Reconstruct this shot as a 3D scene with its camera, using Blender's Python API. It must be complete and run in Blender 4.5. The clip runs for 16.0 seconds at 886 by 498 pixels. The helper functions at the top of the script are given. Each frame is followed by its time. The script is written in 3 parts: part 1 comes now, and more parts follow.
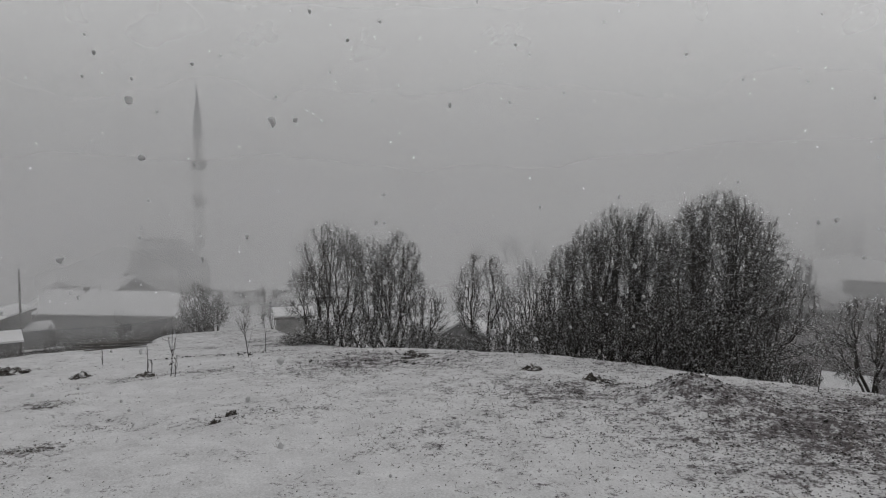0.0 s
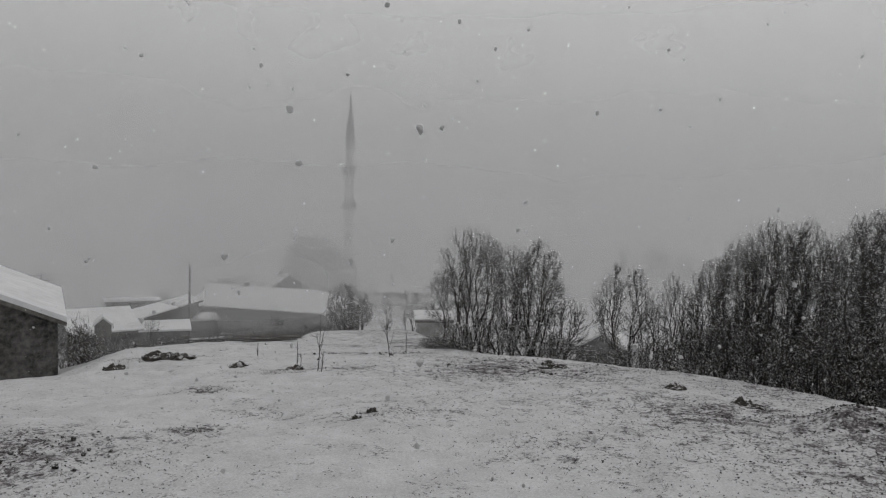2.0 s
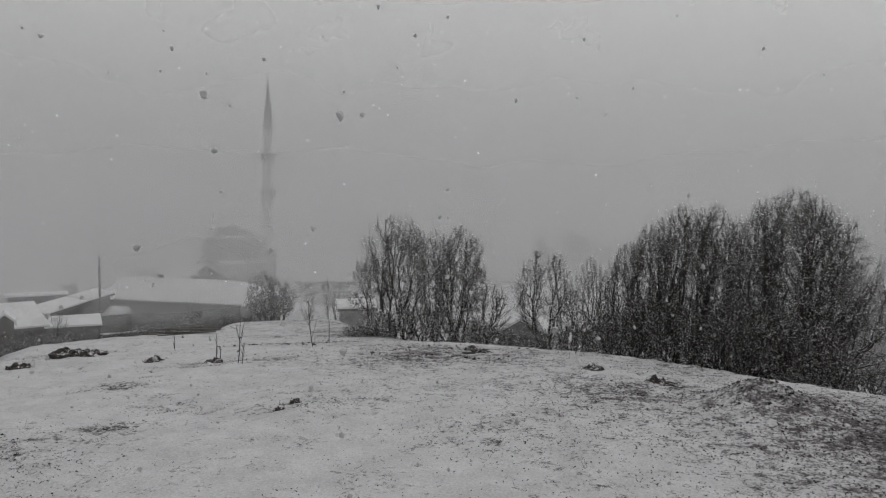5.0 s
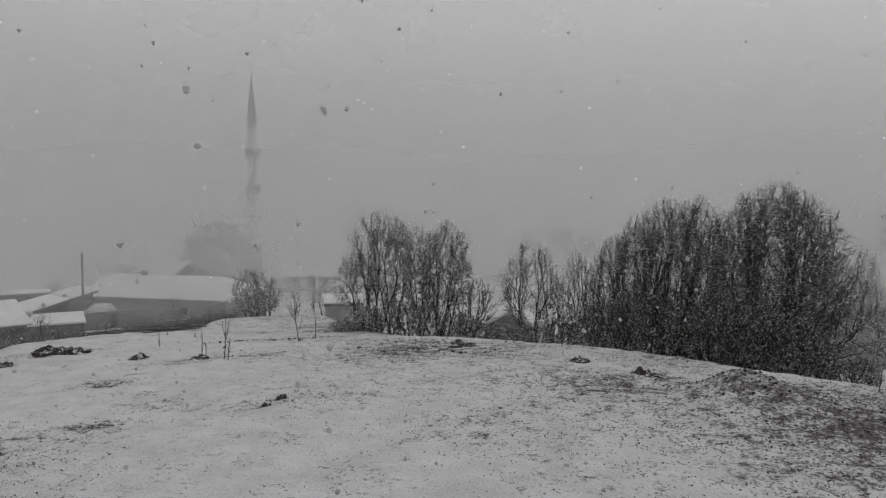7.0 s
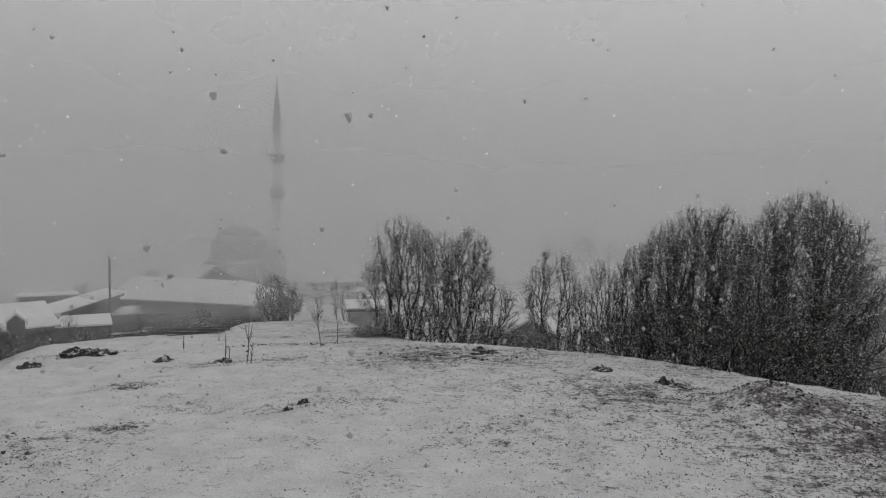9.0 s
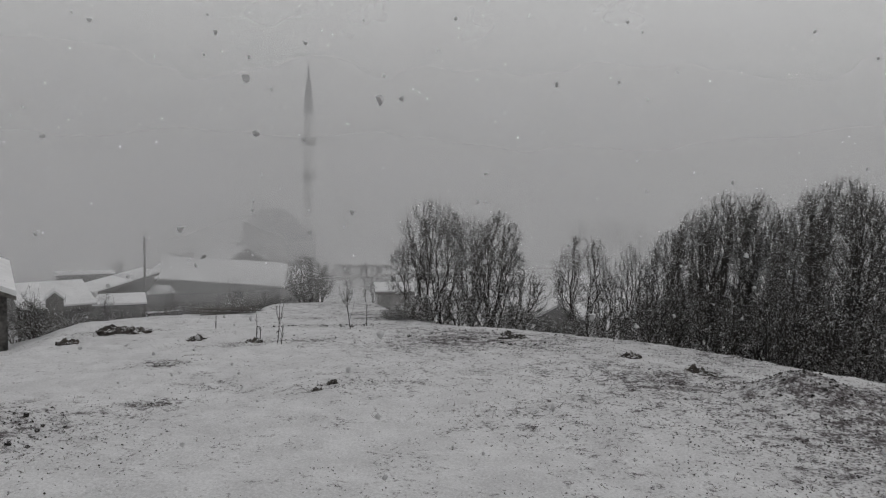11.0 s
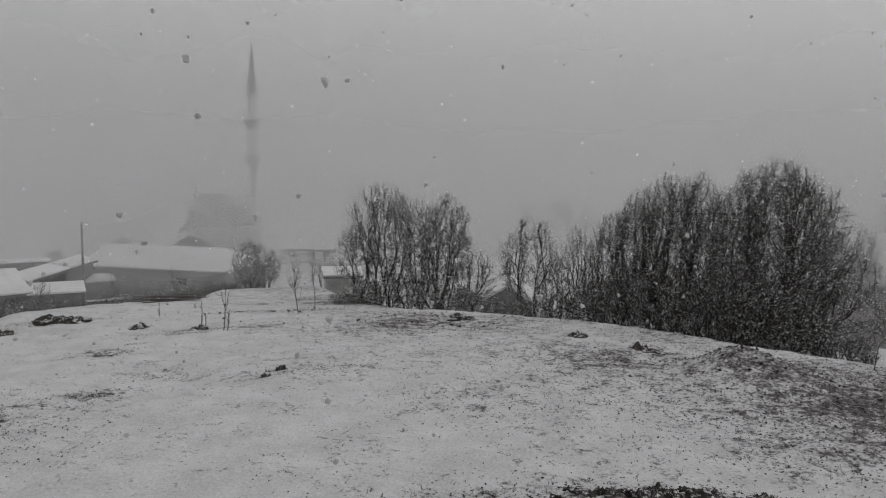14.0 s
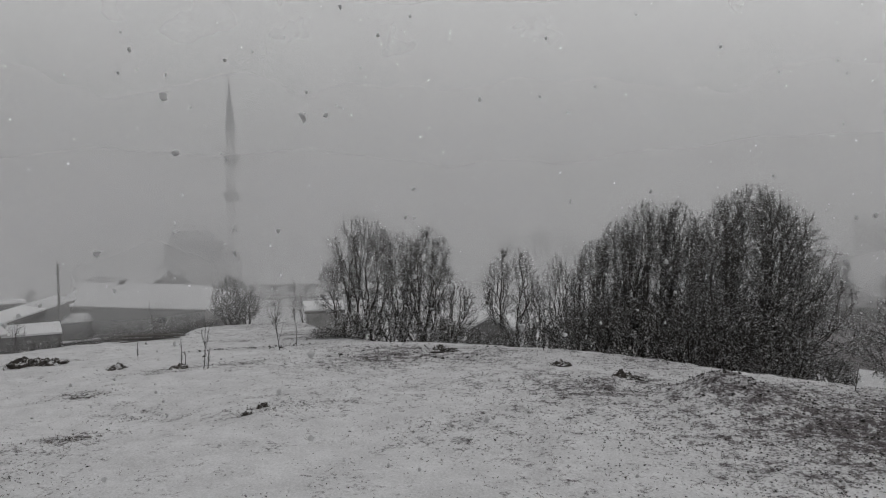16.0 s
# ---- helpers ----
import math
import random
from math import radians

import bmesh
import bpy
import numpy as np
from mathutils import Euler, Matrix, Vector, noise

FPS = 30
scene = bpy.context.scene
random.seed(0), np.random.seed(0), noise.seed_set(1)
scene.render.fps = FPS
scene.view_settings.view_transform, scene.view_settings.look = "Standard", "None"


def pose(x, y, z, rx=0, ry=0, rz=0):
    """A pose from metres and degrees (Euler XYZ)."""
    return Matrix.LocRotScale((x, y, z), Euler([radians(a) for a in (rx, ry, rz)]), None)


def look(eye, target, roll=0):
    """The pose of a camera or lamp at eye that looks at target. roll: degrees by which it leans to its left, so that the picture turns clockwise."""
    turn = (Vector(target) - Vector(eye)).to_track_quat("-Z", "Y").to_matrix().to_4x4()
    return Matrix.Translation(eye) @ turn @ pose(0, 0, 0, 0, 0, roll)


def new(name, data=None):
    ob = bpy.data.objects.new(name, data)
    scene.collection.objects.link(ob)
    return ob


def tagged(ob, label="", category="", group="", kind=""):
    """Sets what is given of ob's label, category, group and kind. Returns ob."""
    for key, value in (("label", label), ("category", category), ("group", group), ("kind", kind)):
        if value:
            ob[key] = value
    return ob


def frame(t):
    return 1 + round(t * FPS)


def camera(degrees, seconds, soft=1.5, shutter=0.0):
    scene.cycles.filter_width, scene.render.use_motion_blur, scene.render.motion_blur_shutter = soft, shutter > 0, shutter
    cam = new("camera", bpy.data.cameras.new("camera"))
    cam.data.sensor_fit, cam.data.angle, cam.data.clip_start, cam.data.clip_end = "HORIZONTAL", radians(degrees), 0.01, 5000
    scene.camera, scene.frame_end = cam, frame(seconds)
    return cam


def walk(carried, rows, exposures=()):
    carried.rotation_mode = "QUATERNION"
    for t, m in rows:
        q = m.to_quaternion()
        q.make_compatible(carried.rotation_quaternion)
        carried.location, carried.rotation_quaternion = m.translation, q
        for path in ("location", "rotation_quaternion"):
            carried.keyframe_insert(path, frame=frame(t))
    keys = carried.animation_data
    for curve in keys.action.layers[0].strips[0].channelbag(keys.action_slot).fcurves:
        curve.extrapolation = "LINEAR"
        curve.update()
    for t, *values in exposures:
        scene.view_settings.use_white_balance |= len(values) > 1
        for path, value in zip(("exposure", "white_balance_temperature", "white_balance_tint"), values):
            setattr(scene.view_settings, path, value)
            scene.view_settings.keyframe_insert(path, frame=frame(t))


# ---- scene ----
cam = camera(63.2, 16.0, soft=1.2)
EYE = (0.0, 0.0, 4.2)
# seconds, yaw, pitch, roll
PATH = [
    (0, 0.00, -3.00, 0.40),
    (0.5, 0.31, -2.29, 1.25),
    (1.0, 1.45, -3.19, 0.83),
    (1.5, 4.05, -3.08, 0.04),
    (2.0, 11.25, -2.45, -1.03),
    (2.5, 11.97, -1.93, -1.79),
    (3.0, 11.94, -2.28, -1.66),
    (3.5, 11.69, -2.34, -1.73),
    (4.0, 9.45, -1.53, -0.96),
    (4.5, 6.23, -2.02, 0.11),
    (4.7, 5.58, -3.22, -0.20),
    (6.8, 3.48, -3.67, -0.50),
    (7.0, 3.90, -3.83, -0.15),
    (7.5, 3.82, -3.47, -0.28),
    (8.0, 4.20, -3.51, -0.37),
    (8.5, 5.26, -3.53, -0.72),
    (9.0, 5.72, -3.32, -0.60),
    (9.5, 5.73, -3.22, -0.54),
    (10.0, 5.89, -3.55, -0.41),
    (10.2, 6.60, -3.95, -0.31),
    (12.3, 8.56, -4.86, -1.36),
    (12.5, 8.07, -4.70, -1.28),
    (13.0, 7.95, -5.01, -0.94),
    (13.5, 7.86, -5.22, -0.95),
    (14.0, 3.94, -5.92, -0.82),
    (14.5, 2.55, -7.08, -0.95),
    (15.0, 2.19, -4.72, -0.43),
    (15.5, 1.95, -4.04, 0.18),
    (16.0, 2.34, -3.40, 0.36),
]
walk(cam, [(t, pose(*EYE, 90 + p, r, y)) for t, y, p, r in PATH])

# ---- sky and sun: overcast snowfall ----
world = bpy.data.worlds.new("world")
scene.world = world
world.use_nodes = True
wn, wl = world.node_tree.nodes, world.node_tree.links
sky = wn.new("ShaderNodeTexSky")
sky.sky_type, sky.sun_disc = "NISHITA", False
sky.sun_elevation, sky.sun_rotation = radians(32), radians(65)
sky.air_density, sky.dust_density, sky.ozone_density = 1.0, 6.0, 1.0
grey = wn.new("ShaderNodeHueSaturation")
grey.inputs["Saturation"].default_value = 0.03
cloud = wn.new("ShaderNodeMix")
cloud.data_type = "RGBA"
cloud.inputs["Factor"].default_value = 0.78
cloud.inputs["B"].default_value = (5.6, 5.6, 5.62, 1)
wl.new(sky.outputs["Color"], grey.inputs["Color"])
wl.new(grey.outputs["Color"], cloud.inputs["A"])
wl.new(cloud.outputs["Result"], wn["Background"].inputs["Color"])
wn["Background"].inputs["Strength"].default_value = 0.11
sun = new("sun", bpy.data.lights.new("sun", "SUN"))
sun.data.energy, sun.data.angle, sun.data.color = 0.1, radians(60), (1.0, 0.985, 0.96)
sun.matrix_world = look((23, 33, 36), (0, 0, 0))


# ---- materials ----
def material(name):
    m = bpy.data.materials.new(name)
    m.use_nodes = True
    nt = m.node_tree
    return m, nt, nt.nodes["Principled BSDF"]


def add(nt, kind, **values):
    n = nt.nodes.new("ShaderNode" + kind)
    for key, value in values.items():
        n.inputs[key.replace("_", " ")].default_value = value
    return n


def math_node(nt, op, a, b):
    n = nt.nodes.new("ShaderNodeMath")
    n.operation = op
    for i, v in enumerate((a, b)):
        if isinstance(v, (int, float)):
            n.inputs[i].default_value = v
        else:
            nt.links.new(v, n.inputs[i])
    return n.outputs[0]


def ramp(nt, fac, stops):
    n = nt.nodes.new("ShaderNodeValToRGB")
    el = n.color_ramp.elements
    while len(el) < len(stops):
        el.new(0.5)
    for e, (p, c) in zip(el, stops):
        e.position, e.color = p, (*c, 1) if len(c) == 3 else c
    nt.links.new(fac, n.inputs["Fac"])
    return n.outputs["Color"]


def surface(name, dark, light, scale, rough=0.8, bump=0.3, depth=0.02, snow=0.0, coarse=0.25, patchy=0.0):
    """A weathered surface in two tones with fine relief; snow: how readily snow lies on its upward faces."""
    m, nt, b = material(name)
    pos = nt.nodes.new("ShaderNodeNewGeometry")
    n1 = add(nt, "TexNoise", Scale=scale, Detail=8.0, Roughness=0.65)
    n2 = add(nt, "TexNoise", Scale=scale * coarse, Detail=4.0)
    nt.links.new(pos.outputs["Position"], n1.inputs["Vector"])
    nt.links.new(pos.outputs["Position"], n2.inputs["Vector"])
    fac = math_node(nt, "ADD", math_node(nt, "MULTIPLY", n1.outputs["Fac"], 0.6), math_node(nt, "MULTIPLY", n2.outputs["Fac"], 0.4))
    col = ramp(nt, fac, [(0.36, dark), (0.64, light)])
    if snow:
        sep = nt.nodes.new("ShaderNodeSeparateXYZ")
        nt.links.new(pos.outputs["Normal"], sep.inputs[0])
        lie = math_node(nt, "ADD", sep.outputs["Z"], math_node(nt, "MULTIPLY", math_node(nt, "SUBTRACT", n1.outputs["Fac"], 0.5), 1.6))
        cover = ramp(nt, lie, [(max(0.0, 0.9 - snow), (0, 0, 0)), (min(1.0, 1.15 - snow), (1, 1, 1))])
        mix = nt.nodes.new("ShaderNodeMix")
        mix.data_type = "RGBA"
        nt.links.new(cover, mix.inputs["Factor"])
        nt.links.new(col, mix.inputs["A"])
        mix.inputs["B"].default_value = (0.6, 0.605, 0.61, 1)
        col = mix.outputs["Result"]
    nt.links.new(col, b.inputs["Base Color"])
    bp = add(nt, "Bump", Strength=bump, Distance=depth)
    nt.links.new(n1.outputs["Fac"], bp.inputs["Height"])
    nt.links.new(bp.outputs["Normal"], b.inputs["Normal"])
    b.inputs["Roughness"].default_value = rough
    return m


def snowfield():
    """Thin snow; soil, stubble and crumbs come through where the attribute bare is high. It also darkens snow for haze
    and shade.
    """
    m, nt, b = material("snowfield")
    pos = nt.nodes.new("ShaderNodeNewGeometry").outputs["Position"]
    bare = nt.nodes.new("ShaderNodeAttribute")
    bare.attribute_name = "bare"

    def tex(scale, detail, rough=0.6):
        n = add(nt, "TexNoise", Scale=scale, Detail=detail, Roughness=rough)
        nt.links.new(pos, n.inputs["Vector"])
        return n.outputs["Fac"]

    fine, mid, broad = tex(11.0, 8.0, 0.74), tex(2.6, 6.0, 0.65), tex(0.5, 3.0)
    thin = math_node(nt, "ADD", math_node(nt, "MULTIPLY", tex(24.0, 3.0, 0.7), 0.6), math_node(nt, "MULTIPLY", tex(1.1, 6.0, 0.65), 0.4))
    grit = math_node(nt, "ADD", math_node(nt, "MULTIPLY", fine, 0.6), math_node(nt, "MULTIPLY", mid, 0.4))
    lift = math_node(nt, "MULTIPLY", bare.outputs["Fac"], 0.21)
    level_up = math_node(nt, "ADD", math_node(nt, "ADD", grit, lift), math_node(nt, "MULTIPLY", math_node(nt, "SUBTRACT", broad, 0.5), 0.16))
    cover = ramp(nt, level_up, [(0.552, (0, 0, 0)), (0.64, (1, 1, 1))])
    snow = ramp(nt, thin, [(0.37, (0.45, 0.448, 0.455)), (0.62, (0.675, 0.675, 0.683))])
    soil = ramp(nt, tex(9.0, 6.0), [(0.35, (0.04, 0.034, 0.036)), (0.68, (0.15, 0.135, 0.138))])
    mix = nt.nodes.new("ShaderNodeMix")
    mix.data_type = "RGBA"
    nt.links.new(cover, mix.inputs["Factor"])
    nt.links.new(snow, mix.inputs["A"])
    nt.links.new(soil, mix.inputs["B"])
    nt.links.new(mix.outputs["Result"], b.inputs["Base Color"])
    bp = add(nt, "Bump", Strength=0.6, Distance=0.05)
    nt.links.new(grit, bp.inputs["Height"])
    nt.links.new(bp.outputs["Normal"], b.inputs["Normal"])
    b.inputs["Roughness"].default_value = 0.85
    b.inputs["Specular IOR Level"].default_value = 0.2
    return m


def fog_material(name, density, rise, least):
    """A thin bank of haze: mostly clear, the rest scatters light to both sides. It fades out at its hem by the attribute thick, and upwards."""
    m, nt, b = material(name)
    nt.nodes.remove(b)
    at = nt.nodes.new("ShaderNodeAttribute")
    at.attribute_name = "thick"
    pos = nt.nodes.new("ShaderNodeNewGeometry").outputs["Position"]
    n = add(nt, "TexNoise", Scale=0.035, Detail=3.0)
    nt.links.new(pos, n.inputs["Vector"])
    wisp = math_node(nt, "ADD", math_node(nt, "MULTIPLY", n.outputs["Fac"], 0.5), 0.75)
    sep = nt.nodes.new("ShaderNodeSeparateXYZ")
    nt.links.new(pos, sep.inputs[0])
    fade = nt.nodes.new("ShaderNodeMapRange")
    fade.interpolation_type = "SMOOTHERSTEP"
    for key, value in (("From Min", -6.0), ("From Max", rise - 9.0), ("To Min", 1.0), ("To Max", least)):
        fade.inputs[key].default_value = value
    nt.links.new(sep.outputs["Z"], fade.inputs["Value"])
    wisp = math_node(nt, "MULTIPLY", wisp, fade.outputs["Result"])
    fac = math_node(nt, "MULTIPLY", math_node(nt, "MULTIPLY", at.outputs["Fac"], wisp), density)
    clear = nt.nodes.new("ShaderNodeBsdfTransparent")
    front = add(nt, "BsdfDiffuse", Color=(FOG, FOG, FOG * 1.003, 1))
    back = add(nt, "BsdfTranslucent", Color=(FOG, FOG, FOG * 1.003, 1))
    both, out = nt.nodes.new("ShaderNodeMixShader"), nt.nodes.new("ShaderNodeMixShader")
    nt.links.new(front.outputs[0], both.inputs[1])
    nt.links.new(back.outputs[0], both.inputs[2])
    nt.links.new(fac, out.inputs[0])
    nt.links.new(clear.outputs[0], out.inputs[1])
    nt.links.new(both.outputs[0], out.inputs[2])
    nt.links.new(out.outputs[0], nt.nodes["Material Output"].inputs["Surface"])
    return m


FOG = 0.79
SNOWFIELD = snowfield()
SNOW = surface("lying_snow", (0.6, 0.6, 0.61), (0.74, 0.74, 0.75), 2.0, 0.85, 0.4, 0.03)
EARTH = surface("wet_earth", (0.022, 0.019, 0.017), (0.09, 0.078, 0.068), 7.0, 0.9, 0.8, 0.04, snow=0.3)
WET_EARTH = surface("dug_wet_earth", (0.012, 0.011, 0.010), (0.055, 0.048, 0.044), 7.0, 0.85, 0.8, 0.04, snow=0.05)
SNOWY_EARTH = surface("earth_under_snow", (0.03, 0.027, 0.025), (0.11, 0.10, 0.09), 8.0, 0.9, 0.9, 0.05, snow=0.42)
FRESH = surface("fresh_snow", (0.72, 0.72, 0.73), (0.85, 0.85, 0.86), 6.0, 0.9, 0.0)
BARK = surface("bark", (0.022, 0.02, 0.018), (0.075, 0.068, 0.062), 14.0, 0.9, 0.5, 0.01, snow=0.10)
TWIG = surface("twigs", (0.028, 0.025, 0.023), (0.085, 0.078, 0.07), 9.0, 0.9, 0.0, 0.01, snow=0.36)
STRAW = surface("dry_stalks", (0.07, 0.06, 0.05), (0.20, 0.18, 0.15), 12.0, 0.9, 0.0, 0.01)
PLASTER = surface("grey_plaster", (0.24, 0.235, 0.23), (0.42, 0.41, 0.40), 1.6, 0.85, 0.3)
DARKPLASTER = surface("stained_plaster", (0.10, 0.098, 0.095), (0.24, 0.235, 0.225), 2.2, 0.9, 0.5)
DARKWALL = surface("old_stone_and_board", (0.022, 0.021, 0.02), (0.15, 0.144, 0.138), 5.0, 0.9, 0.8, 0.04, snow=0.08)
BOARD = surface("weathered_board", (0.06, 0.055, 0.05), (0.17, 0.16, 0.15), 5.0, 0.85, 0.5, 0.02)
STONE = surface("cut_stone", (0.08, 0.08, 0.08), (0.15, 0.15, 0.147), 0.8, 0.8, 0.3)
PALE = surface("pale_stone", (0.66, 0.66, 0.655), (0.76, 0.76, 0.75), 0.8, 0.8, 0.3)
FLAKE = surface("snowflake", (0.4, 0.4, 0.405), (0.5, 0.5, 0.505), 30.0, 0.9, 0.0)
LEAD = surface("lead_sheet", (0.13, 0.132, 0.136), (0.2, 0.203, 0.208), 1.2, 0.6, 0.2)
GLASS = surface("dark_pane", (0.015, 0.016, 0.018), (0.03, 0.032, 0.035), 1.0, 0.12, 0.0)


# ---- mesh helpers ----
def mesh_object(name, verts, faces, mat, parent=None, label="", smooth=False):
    me = bpy.data.meshes.new(name)
    me.from_pydata(verts, [], faces)
    me.materials.append(mat)
    if smooth:
        me.polygons.foreach_set("use_smooth", [True] * len(me.polygons))
    ob = new(name, me)
    if parent:
        ob.parent = parent
    if label:
        ob["label"] = label
    return ob


def part(name, bm, mat, parent, label=""):
    me = bpy.data.meshes.new(name)
    bmesh.ops.recalc_face_normals(bm, faces=bm.faces[:])
    bm.to_mesh(me)
    bm.free()
    me.materials.append(mat)
    ob = new(name, me)
    ob.parent = parent
    if label:
        ob["label"] = label
    return ob


def box(bm, x0, x1, y0, y1, z0, z1, bevel=0.0):
    vs = bmesh.ops.create_cube(bm, size=1.0, matrix=Matrix.Translation(((x0 + x1) / 2, (y0 + y1) / 2, (z0 + z1) / 2)) @ Matrix.Diagonal((x1 - x0, y1 - y0, z1 - z0, 1)))["verts"]
    if bevel:
        es = list({e for v in vs for e in v.link_edges})
        bmesh.ops.bevel(bm, geom=es, offset=bevel, segments=2, affect="EDGES")
    return bm


def prism(bm, outline, y0, y1):
    """A solid from an outline in x and z, from y0 to y1."""
    a = [bm.verts.new((x, y0, z)) for x, z in outline]
    b = [bm.verts.new((x, y1, z)) for x, z in outline]
    bm.faces.new(a)
    bm.faces.new(b[::-1])
    for i in range(len(a)):
        j = (i + 1) % len(a)
        bm.faces.new((a[i], b[i], b[j], a[j]))
    return bm


def lathe(bm, profile, sides, cx=0.0, cy=0.0):
    """A turned solid from (radius, height) rows."""
    rings = [[bm.verts.new((cx + r * math.cos(2 * math.pi * i / sides), cy + r * math.sin(2 * math.pi * i / sides), z)) for i in range(sides)] for r, z in profile]
    for a, b in zip(rings, rings[1:]):
        for i in range(sides):
            j = (i + 1) % sides
            bm.faces.new((a[i], a[j], b[j], b[i]))
    bm.faces.new(rings[0][::-1])
    bm.faces.new(rings[-1])
    return bm


def spot(bearing, dist):
    """x and y at a bearing (degrees, left of straight ahead) and a distance from the viewpoint."""
    a = radians(bearing)
    return -math.sin(a) * dist, math.cos(a) * dist


def level(k, dist):
    return EYE[2] + k * dist


# ---- ground ----
CREST = ((-60, 21), (-32, 21.5), (-20, 22.2), (-15, 23.6), (-7, 26), (8, 28.4), (11, 31), (14, 42), (17, 50), (20.5, 44), (22.5, 33.5), (30, 33), (35, 31), (37.5, 25), (39.5, 22), (60, 22))
# bare soil, and snow darkened for haze and shade: bearing, distance, half widths across and along, strength
# row (-13.5, 24.0): grey shade on the snow slope below the trees, painted as soil
# rows (4, 50) and (-10, 48): haze over the valley floor, put into the ground colour
SOIL_AND_DIMMING = ((-14, 31.8, 11, 3.0, 0.75), (-22.5, 29.0, 5, 2.6, 0.75), (6, 35.0, 6, 3.6, 0.6), (4, 50, 14, 12, 0.55), (-10, 48, 16, 13, 0.6), (-29, 78, 14, 24, 1.25), (-27, 36, 8, 8, 0.7), (-16, 16.0, 4.5, 3.5, 0.3), (0, 20, 5, 4, 0.16), (-28, 13.0, 3.0, 1.5, 0.4), (-24, 21.0, 4.0, 1.0, 0.5), (-19.4, 18.4, 1.9, 1.5, 0.66), (-25, 18.0, 3.8, 2.8, 0.62), (-31, 16.5, 3.8, 3.4, 0.68), (-27, 14.6, 3.4, 1.8, 0.46), (-33, 20, 4, 3, 0.6), (-13.5, 24.0, 3.0, 2.2, 0.34), (-12, 19.2, 3.0, 1.6, 0.55), (-13, 19.5, 3.0, 1.6, 0.42), (-9, 18.0, 2.5, 2.5, 0.3), (-6, 14.5, 3, 2, 0.22),
        (42, 14.9, 1.9, 1.7, 0.5), (37.5, 15.6, 1.5, 0.9, 0.22), (6, 24.0, 3.2, 2.4, 0.52), (1, 24.0, 2.5, 2.4, 0.46), (8, 27.0, 2.5, 1.2, 0.45), (16.8, 16.6, 1.2, 0.4, 0.4), (13, 17.2, 1.3, 0.3, 0.35), (-3, 26, 3, 1.0, 0.4),
        (-12, 8.6, 1.8, 0.75, 1.25), (-20, 9.0, 2.0, 0.75, 1.25), (-27, 9.4, 1.6, 0.75, 1.0), (-4, 8.5, 1.2, 0.7, 0.4), (30, 15.9, 0.7, 0.4, 0.45), (25, 17.2, 1.6, 0.5, 0.22), (29, 20.4, 0.9, 0.4, 0.5),
        (13, 32, 2.2, 0.9, 0.45), (18, 33, 1.5, 0.5, 0.45), (15, 29, 2.5, 0.5, 0.4), (33, 28.5, 2.0, 0.6, 0.4), (19.5, 24.2, 2.2, 0.5, 0.4), (24, 23.8, 1.2, 0.35, 0.4))
# swellings: bearing, distance, half width, height
SWELL = ((-19.0, 18.6, 1.0, 0.5), (-21, 18.4, 1.6, 0.2), (-14, 9.0, 0.9, 0.2), (-21, 9.5, 1.0, 0.18), (17, 44, 5.0, 0.15), (16.5, 16.7, 0.8, 0.06), (32.3, 28.4, 1.4, 0.12), (41, 16.0, 1.6, 0.15))


def near_height(d):
    return -0.00154 * d * d


def field(k):
    """The distance at which a sight line that falls k in 1 meets the near field."""
    return (k - math.sqrt(k * k - 4 * 0.00154 * EYE[2])) / (2 * 0.00154)


CA, CD = [c[0] for c in CREST], [c[1] for c in CREST]


def height(x, y, detail=True):
    d, a = math.hypot(x, y), math.degrees(math.atan2(-x, y))
    c = float(np.interp(a, CA, CD))
    side = min(1.0, max(0.0, (a + 4) / 18))
    left = float(np.interp(d, (0, 82, 120, 165, 400, 2000), (-8.6, -8.8, -11.0, -13.0, -14, -14)))
    right = float(np.interp(d, (0, 50, 60, 112, 160, 400, 2000), (-8.5, -9.2, -9.3, -6.9, -6.5, -9, -12)))
    floor = left * side + right * (1 - side)
    z = near_height(min(d, c))
    if d > c:
        t = d - c
        slope = 0.42 * (1 - side) + 0.19 * side
        drop = z - slope * (t * t / (t + 2.5))
        w = 0.5 + 0.5 * (drop - floor) / 1.5
        z = drop if w > 1 else floor if w < 0 else floor + (drop - floor) * w + 1.5 * w * (1 - w) * 0.5
    for b, r, s, h in SWELL:
        sx, sy = spot(b, r)
        q = ((x - sx) ** 2 + (y - sy) ** 2) / (s * s)
        if q < 6:
            z += h * math.exp(-q)
    if detail and d < 120:
        z += 0.10 * noise.noise((x * 0.35, y * 0.35, 0)) * min(1, d / 12)
        if d < 40:
            z += 0.05 * noise.noise((x * 1.7, y * 1.7, 3)) + 0.02 * noise.noise((x * 4.1, y * 4.1, 6))
    return z


def soil_and_dimming(x, y):
    s = 0.0
    for b, r, w, l, h in SOIL_AND_DIMMING:
        a = radians(b)
        sx, sy = -math.sin(a) * r, math.cos(a) * r
        u = (x - sx) * math.cos(a) + (y - sy) * math.sin(a)
        v = -(x - sx) * math.sin(a) + (y - sy) * math.cos(a)
        q = (u / w) ** 2 + (v / l) ** 2
        if q < 5:
            s = max(s, h * math.exp(-q * 0.8))
    return s


